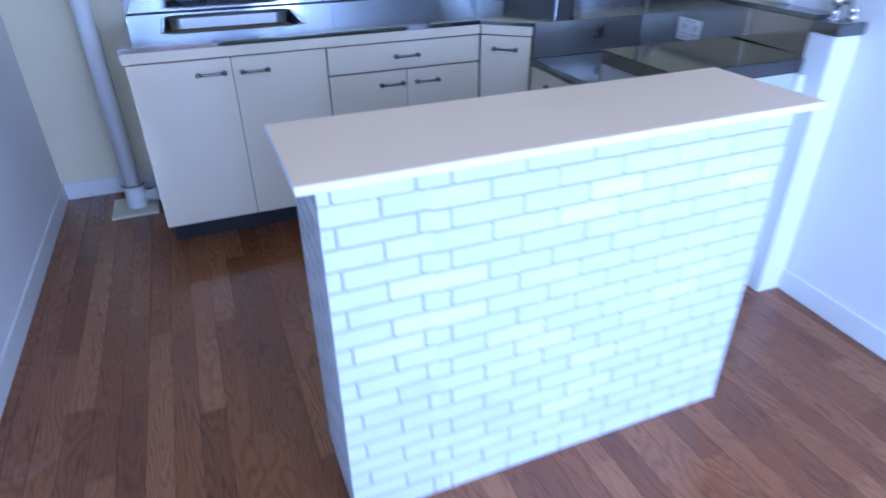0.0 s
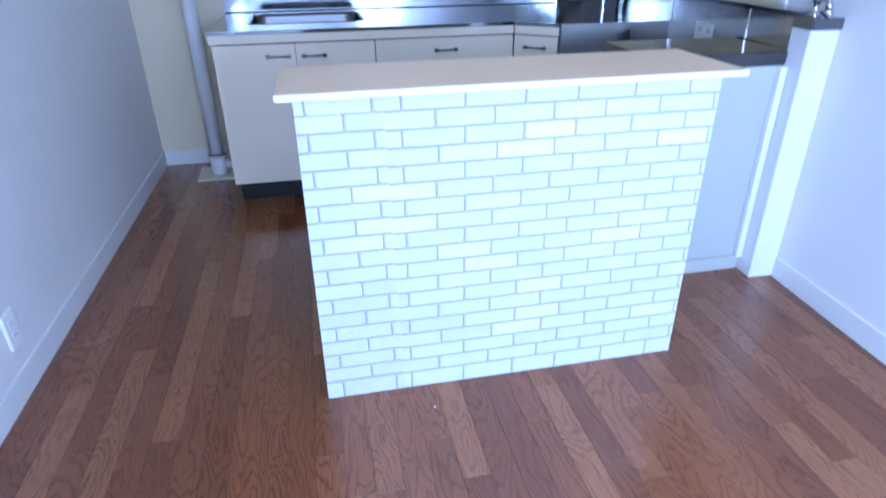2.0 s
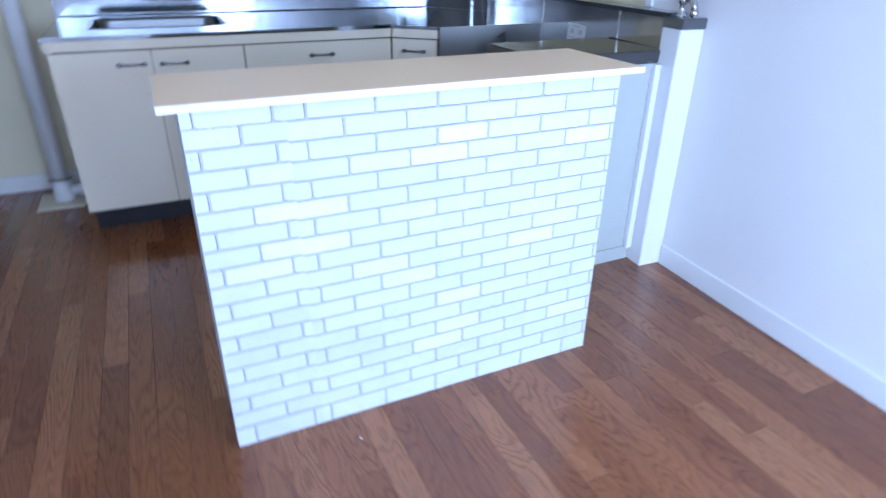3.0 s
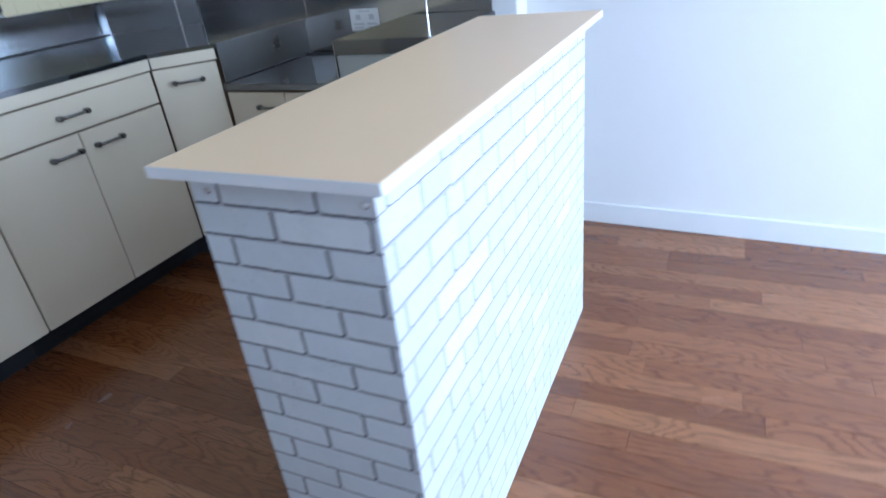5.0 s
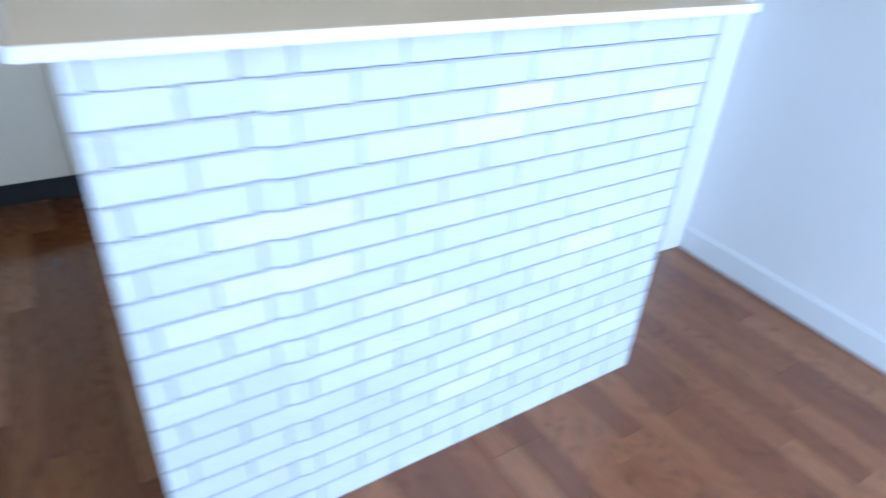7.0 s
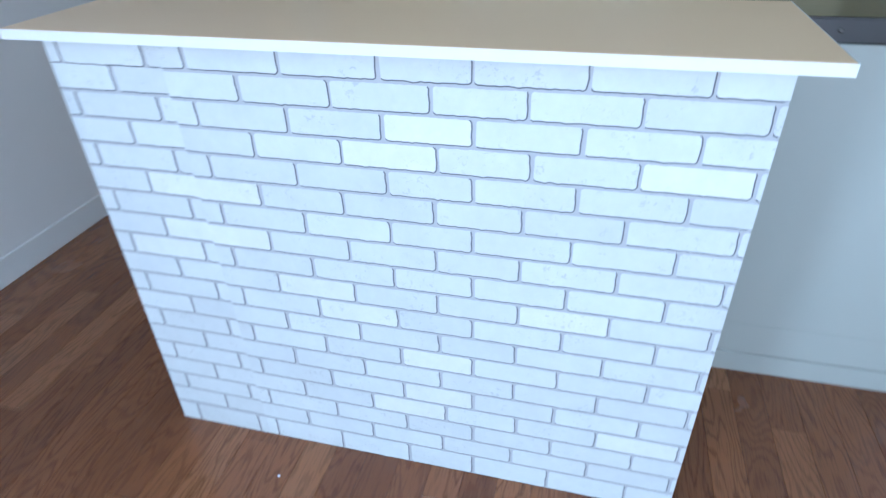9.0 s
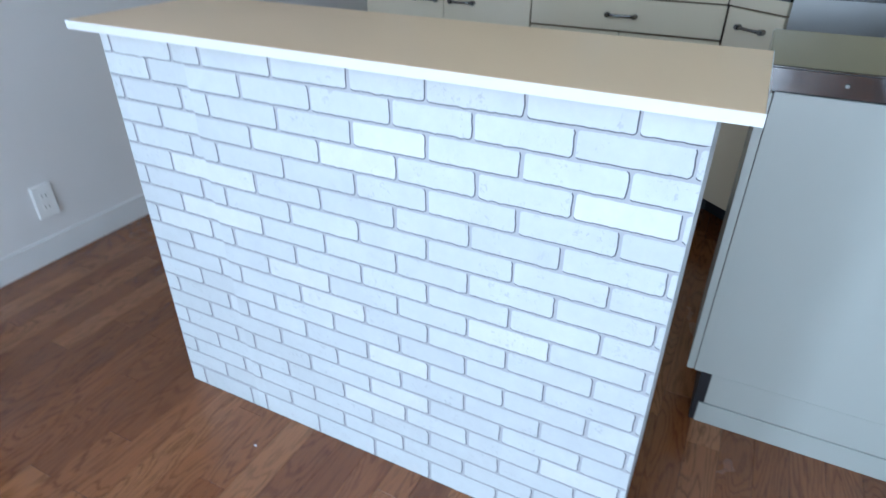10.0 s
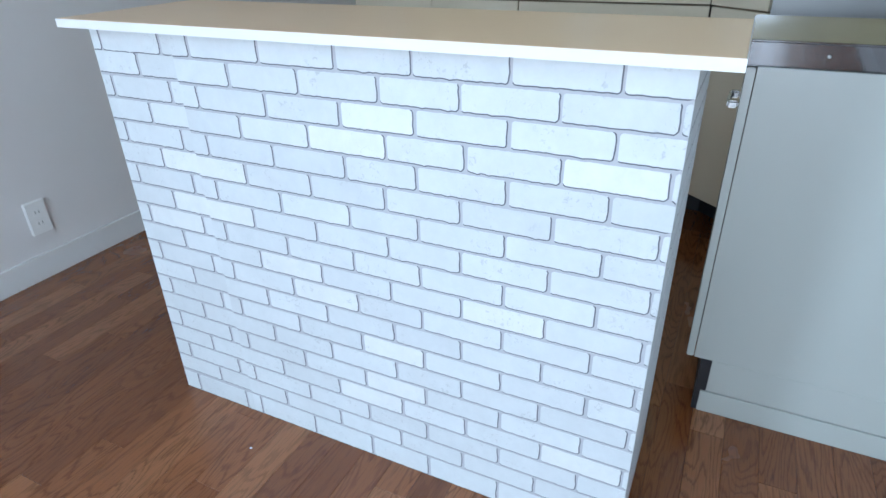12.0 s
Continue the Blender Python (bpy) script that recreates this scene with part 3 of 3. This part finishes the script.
for x in (-0.085, 0.105):
    part("knob", turned([(0.018, -0.012), (0.021, -0.006), (0.021, 0.008), (0.014, 0.014)], 16, None, pose(x, 0, 0)), M_CHROME, mixer)
part("spout", tube([(0, 0, 0.008), (0, -0.004, 0.04), (-0.012, -0.01, 0.08), (-0.035, -0.03, 0.13), (-0.05, -0.07, 0.18), (-0.055, -0.13, 0.20), (-0.056, -0.18, 0.185)], [0.013, 0.011, 0.010, 0.010, 0.010, 0.010, 0.011], 12), M_PULL, mixer, "dark chrome spout")

pipe = thing("drain_pipe", pose(-0.408, 3.085, 0), "white plastic drain pipe with a collar, standing on a plate", "pipe")
part("tube", turned([(0.037, 0.10), (0.037, CEIL - 0.001)], 28), M_PVC, pipe)
part("collar", turned([(0.044, 0.013), (0.046, 0.02), (0.046, 0.10), (0.042, 0.112), (0.037, 0.114)], 28), M_PVC, pipe)
part("branch", tube([(0.03, 0, 0.062), (0.075, -0.004, 0.060), (0.080, -0.004, 0.060), (0.112, -0.004, 0.060)], [0.026, 0.026, 0.031, 0.031], 18), M_PVC, pipe)
part("clip", tube([(-0.05, 0.0, 0.125), (-0.035, -0.036, 0.128), (0, -0.049, 0.130), (0.035, -0.036, 0.128), (0.05, 0.0, 0.125)], 0.004, 8), M_PULL, pipe, "thin metal clip")
plate = tagged(link("floor_plate", boxed((-0.525, -0.315, 2.975, 3.20, 0, 0.013), bevel=0.003), M_PLATE), "ivory square plate on the floor under a drain pipe", "plate")

# ---- fittings on the walls ----
outlet = thing("wall_outlet", pose(X_L, 1.227, 0.216), "white plastic double outlet plate low on the wall", "outlet")
plate_o = part("plate", boxed((0, 0.010, -0.036, 0.036, -0.058, 0.058), bevel=0.003, seg=2), M_PLASTIC, outlet)
for z in (-0.02, 0.02):
    soc = part("socket", boxed((0.0098, 0.0115, -0.014, 0.014, z - 0.013, z + 0.013), bevel=0.001), M_PLASTIC, plate_o)
    part("slot", boxed((0.0113, 0.0118, -0.007, -0.0055, z - 0.005, z + 0.005), (0.0113, 0.0118, 0.0055, 0.007, z - 0.005, z + 0.005), bevel=0), M_BLACK, plate_o)

# ---- the bar counter with its brick-patterned covering ----
BX0, BX1, BY0, BY1, TOP0, TOP1 = 0.139, 1.250, 0.976, 1.262, 0.897, 0.913
bar = thing("bar_counter", pose(0, 0, 0), "free-standing bar counter in white brick paper with a beige board top", "counter")
part("tabletop", boxed((0.1015, 1.2985, 0.9415, 1.286, TOP0 + 0.0005, TOP1), bevel=0.0008), M_BOARD, bar, "beige melamine board")
part("edge_band", boxed((0.100, 1.300, 0.940, 0.9415, TOP0, TOP1 - 0.0006), (0.100, 1.300, 1.286, 1.2875, TOP0, TOP1 - 0.0006), (0.100, 0.1015, 0.9415, 1.286, TOP0, TOP1 - 0.0006), (1.2985, 1.300, 0.9415, 1.286, TOP0, TOP1 - 0.0006), bevel=0), M_EDGE, bar, "white edge banding")
skins = {"front": part("front_panel", boxed((BX0, BX1, BY0, BY0 + 0.018, 0, TOP0), bevel=0), M_MORTAR, bar),
         "left": part("side_panel", boxed((BX0, BX0 + 0.018, BY0 + 0.0182, BY1, 0, TOP0), bevel=0), M_MORTAR, bar),
         "right": part("side_panel", boxed((BX1 - 0.018, BX1, BY0 + 0.0182, BY1, 0, TOP0), bevel=0), M_MORTAR, bar)}
part("back_panel", boxed((BX0 + 0.0182, BX1 - 0.0182, BY1 - 0.03, BY1 - 0.012, 0, TOP0 - 0.001), bevel=0), M_LAM, bar)
part("screw", turned([(0.005, 0), (0.005, 0.0012), (0.003, 0.002)], 12, None, pose(BX0 - 0.0015, 0.988, 0.867, 0, -90, 0)), M_CHROME, skins["left"])
part("screw", turned([(0.005, 0), (0.005, 0.0012), (0.003, 0.002)], 12, None, pose(BX0 - 0.0015, 1.231, 0.868, 0, -90, 0)), M_CHROME, skins["left"])

ROW, JOINT, THICK = 0.0467, 0.0066, 0.0006
rng = random.Random(7)
brick_cache = {}


def brick_mesh(w, h, cut_l, cut_r, variant, pale, line):
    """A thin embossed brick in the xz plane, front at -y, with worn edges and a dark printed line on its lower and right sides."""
    key = (round(w, 3), round(h, 3), cut_l, cut_r, variant, pale, line)
    if key in brick_cache:
        return brick_cache[key]
    rg = random.Random(str(key))
    pts = []
    r = 0.004

    def wob(a):
        return rg.uniform(-a, a)
    n = max(2, int(w / 0.0065))
    pts.append((0 if cut_l else wob(0.0006), 0 if cut_l else r))
    if not cut_l:
        pts.append((r * 0.35, r * 0.35 + wob(0.0005)))
    for i in range(n + 1):
        f = i / n
        pts.append(((0 if cut_l else r) + f * (w - (0 if cut_l else r) - (0 if cut_r else r)), wob(0.0006) - (0.0012 if rg.random() < 0.05 else 0)))
    if not cut_r:
        pts.append((w - r * 0.35, r * 0.35))
        pts.append((w + wob(0.0008), r))
        pts.append((w + wob(0.0012), h * 0.4))
        pts.append((w + wob(0.0012), h * 0.7))
        pts.append((w + wob(0.0008), h - r))
        pts.append((w - r * 0.35, h - r * 0.35))
    for i in range(n, -1, -1):
        f = i / n
        pts.append(((0 if cut_l else r) + f * (w - (0 if cut_l else r) - (0 if cut_r else r)), h + wob(0.0005)))
    if not cut_l:
        pts.append((r * 0.35, h - r * 0.35))
        pts.append((wob(0.0006), h - r))
    pts = [p for i, p in enumerate(pts) if (Vector(p) - Vector(pts[i - 1])).length > 1e-5]
    bm = bmesh.new()
    a = [bm.verts.new((x, -THICK, z)) for x, z in pts]
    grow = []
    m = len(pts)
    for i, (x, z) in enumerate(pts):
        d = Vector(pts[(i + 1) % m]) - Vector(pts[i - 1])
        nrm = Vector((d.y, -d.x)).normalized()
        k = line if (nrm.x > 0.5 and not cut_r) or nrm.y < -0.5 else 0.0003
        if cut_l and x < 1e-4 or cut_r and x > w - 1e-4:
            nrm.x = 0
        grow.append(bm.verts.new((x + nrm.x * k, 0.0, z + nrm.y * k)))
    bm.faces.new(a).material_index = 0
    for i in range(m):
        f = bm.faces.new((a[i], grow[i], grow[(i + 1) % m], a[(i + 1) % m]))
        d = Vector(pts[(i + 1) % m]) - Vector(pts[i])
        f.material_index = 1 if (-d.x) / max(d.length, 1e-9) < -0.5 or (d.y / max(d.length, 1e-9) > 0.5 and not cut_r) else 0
    me = bpy.data.meshes.new("brick")
    bmesh.ops.recalc_face_normals(bm, faces=bm.faces)
    bm.to_mesh(me)
    bm.free()
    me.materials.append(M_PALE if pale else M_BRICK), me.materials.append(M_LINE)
    brick_cache[key] = me
    return me


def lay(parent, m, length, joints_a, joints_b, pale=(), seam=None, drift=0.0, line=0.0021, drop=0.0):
    """Bricks on a face of this length; m takes x along the face and z up to the world. Left of the seam the paper sits a little higher, and its joints drift sideways from row to row."""
    for k in range(19):
        z1 = 0.8508 - drop - ROW * (k - 1) - JOINT / 2
        z0 = max(z1 - ROW + JOINT, 0.002)
        z0 = 0.0015 if k == 18 else z0
        z1 = min(z1, TOP0 - 0.001)
        cut = seam + 0.0009 * k if seam else -1.0
        step = 0.008 if seam and k % 12 == 3 else 0.0      # the paper repeats every twelve courses
        js = [0.0] + [v + (drift * k if v < cut else min(step, length - 0.010 - v)) for v in (joints_a if k % 2 == 0 else joints_b)] + [length]
        for i, (x0, x1) in enumerate(zip(js, js[1:])):
            x0 += 0 if i == 0 else JOINT / 2 + rng.choice((-0.001, 0.0, 0.001))
            x1 -= 0 if i == len(js) - 2 else JOINT / 2
            if x1 - x0 < 0.004:
                continue
            if x0 + 0.006 < cut < x1 - 0.006:
                runs = [(x0, cut, i == 0, True), (cut, x1, True, i == len(js) - 2)]
            else:
                runs = [(x0, x1, i == 0, i == len(js) - 2)]
            for a, b, cl, cr in runs:
                lift = 0.0038 if 0 < k < 18 and b <= cut + 1e-6 else 0.0
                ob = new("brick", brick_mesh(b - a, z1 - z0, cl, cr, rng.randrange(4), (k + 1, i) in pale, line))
                ob.parent = parent
                ob.matrix_basis = m @ Matrix.Translation((a, 0, z0 + lift))


PALE = {(3, 5), (4, 3), (4, 6), (6, 1), (8, 1), (9, 1), (10, 2), (10, 5), (11, 4), (13, 5), (15, 5), (16, 3), (16, 6)}
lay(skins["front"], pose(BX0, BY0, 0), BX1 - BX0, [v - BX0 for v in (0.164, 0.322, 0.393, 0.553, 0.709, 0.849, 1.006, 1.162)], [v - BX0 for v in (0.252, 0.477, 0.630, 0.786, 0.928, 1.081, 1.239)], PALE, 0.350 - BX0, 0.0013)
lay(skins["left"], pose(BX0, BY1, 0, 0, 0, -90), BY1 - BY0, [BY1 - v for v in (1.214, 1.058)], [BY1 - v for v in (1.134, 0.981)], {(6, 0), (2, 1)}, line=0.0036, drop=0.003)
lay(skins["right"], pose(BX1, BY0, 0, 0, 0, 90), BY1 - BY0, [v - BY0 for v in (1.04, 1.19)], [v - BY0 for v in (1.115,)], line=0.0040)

crumb = bmesh.new()
bmesh.ops.create_icosphere(crumb, subdivisions=1, radius=0.0035)
for v in crumb.verts:
    v.co = Vector((v.co.x * 1.2, v.co.y * 0.8, max(v.co.z * 0.6, -0.0015))) * rng.uniform(0.8, 1.2)
bit = tagged(link("plaster_crumb", crumb, M_EDGE), "tiny white crumb of plaster on the oak floor", "crumb")
bit.location = (0.441, 0.872, 0.0022)

# ---- glazed wall tiles ----
TILE = 0.0985
tile_bm = boxed((0.0007, TILE - 0.0007, -0.003, 0, 0.0007, TILE - 0.0007), bevel=0.0006)
tile_me = bpy.data.meshes.new("tile")
tile_bm.to_mesh(tile_me)
tile_bm.free()
tile_me.materials.append(M_TILE)


def tiled(name, m, length, z0, label):
    bed = struct(name, boxed((0, length, -0.003, 0, z0, 1.9), bevel=0), M_GROUT, label, "tiled wall", m)
    rest = bmesh.new()
    for j in range(9):
        for i in range(int(length / TILE)):
            if j < 5:
                ob = new("tile", tile_me)
                ob.parent = bed
                ob.matrix_basis = pose(i * TILE, -0.0032, z0 + j * TILE)
            else:
                x, z = i * TILE, z0 + j * TILE
                if z + TILE < 1.9:
                    rest.faces.new([rest.verts.new((x + a, -0.0062, z + b)) for a, b in ((0.002, 0.002), (TILE - 0.002, 0.002), (TILE - 0.002, TILE - 0.002), (0.002, TILE - 0.002))])
    tagged(part("upper_tiles", rest, M_TILE, bed), kind="stuff")


tiled("tile_wall_back", pose(-0.27, Y_B - 0.0005, 0), 2.31, 1.007, "cream glazed square tiles above the sink")
tiled("tile_wall_side", RIGHT @ pose(-0.0005, 3.33, 0, 0, 0, -90), 1.66, 0.989, "cream glazed square tiles above the stove side")

# ---- the strip floor ----
floor = struct("floor", boxed((X_L - W, 2.04, WIN_Y - W, Y_B + W, -0.05, -0.0016), (-2.1, X_L - W, -0.05, 1.0, -0.05, -0.0016), bevel=0), M_SUB, "red-brown oak strip flooring with cathedral grain", "floor")
STRIP = 0.0735
strip_cache = {}


def strip_mesh(length):
    if length not in strip_cache:
        b = boxed((0.0003, STRIP - 0.0003, 0.0003, length - 0.0003, -0.012, 0), bevel=0.0005)
        me = bpy.data.meshes.new("plank")
        b.to_mesh(me)
        b.free()
        me.materials.append(M_OAK)
        strip_cache[length] = me
    return strip_cache[length]


def strips(x0, x1, y0, y1):
    x = x0
    while x < x1:
        y = y0 - rng.choice((0.0, 0.15, 0.3, 0.4))
        while y < y1 - 0.02:
            n = rng.choice((0.45, 0.6, 0.75, 0.9, 1.05))
            a, b = max(y, y0), min(y + n, y1)
            if b - a > 0.02 and x < 1.90 + 0.055 * b:
                ob = new("plank", strip_mesh(round(b - a, 3)))
                ob.parent = floor
                ob.location = (x, a, 0)
            y += n
        x += STRIP


strips(X_L - 0.03, 2.05, -0.9, Y_B - 0.002)
strips(X_L - 0.03 - 17 * STRIP, X_L - 0.05, 0.05, 0.9)
fb = bmesh.new()
x = X_L - 0.03
while x < 1.74:
    y = -0.9
    while y > WIN_Y:
        n = rng.choice((0.6, 0.8, 1.0))
        q = [fb.verts.new((x + a, b, -0.0005)) for a, b in ((0.0004, max(y - n, WIN_Y)), (STRIP - 0.0004, max(y - n, WIN_Y)), (STRIP - 0.0004, y - 0.0008), (0.0004, y - 0.0008))]
        fb.faces.new(q)
        y -= n
    x += STRIP
tagged(part("far_planks", fb, M_OAK, floor), kind="stuff")
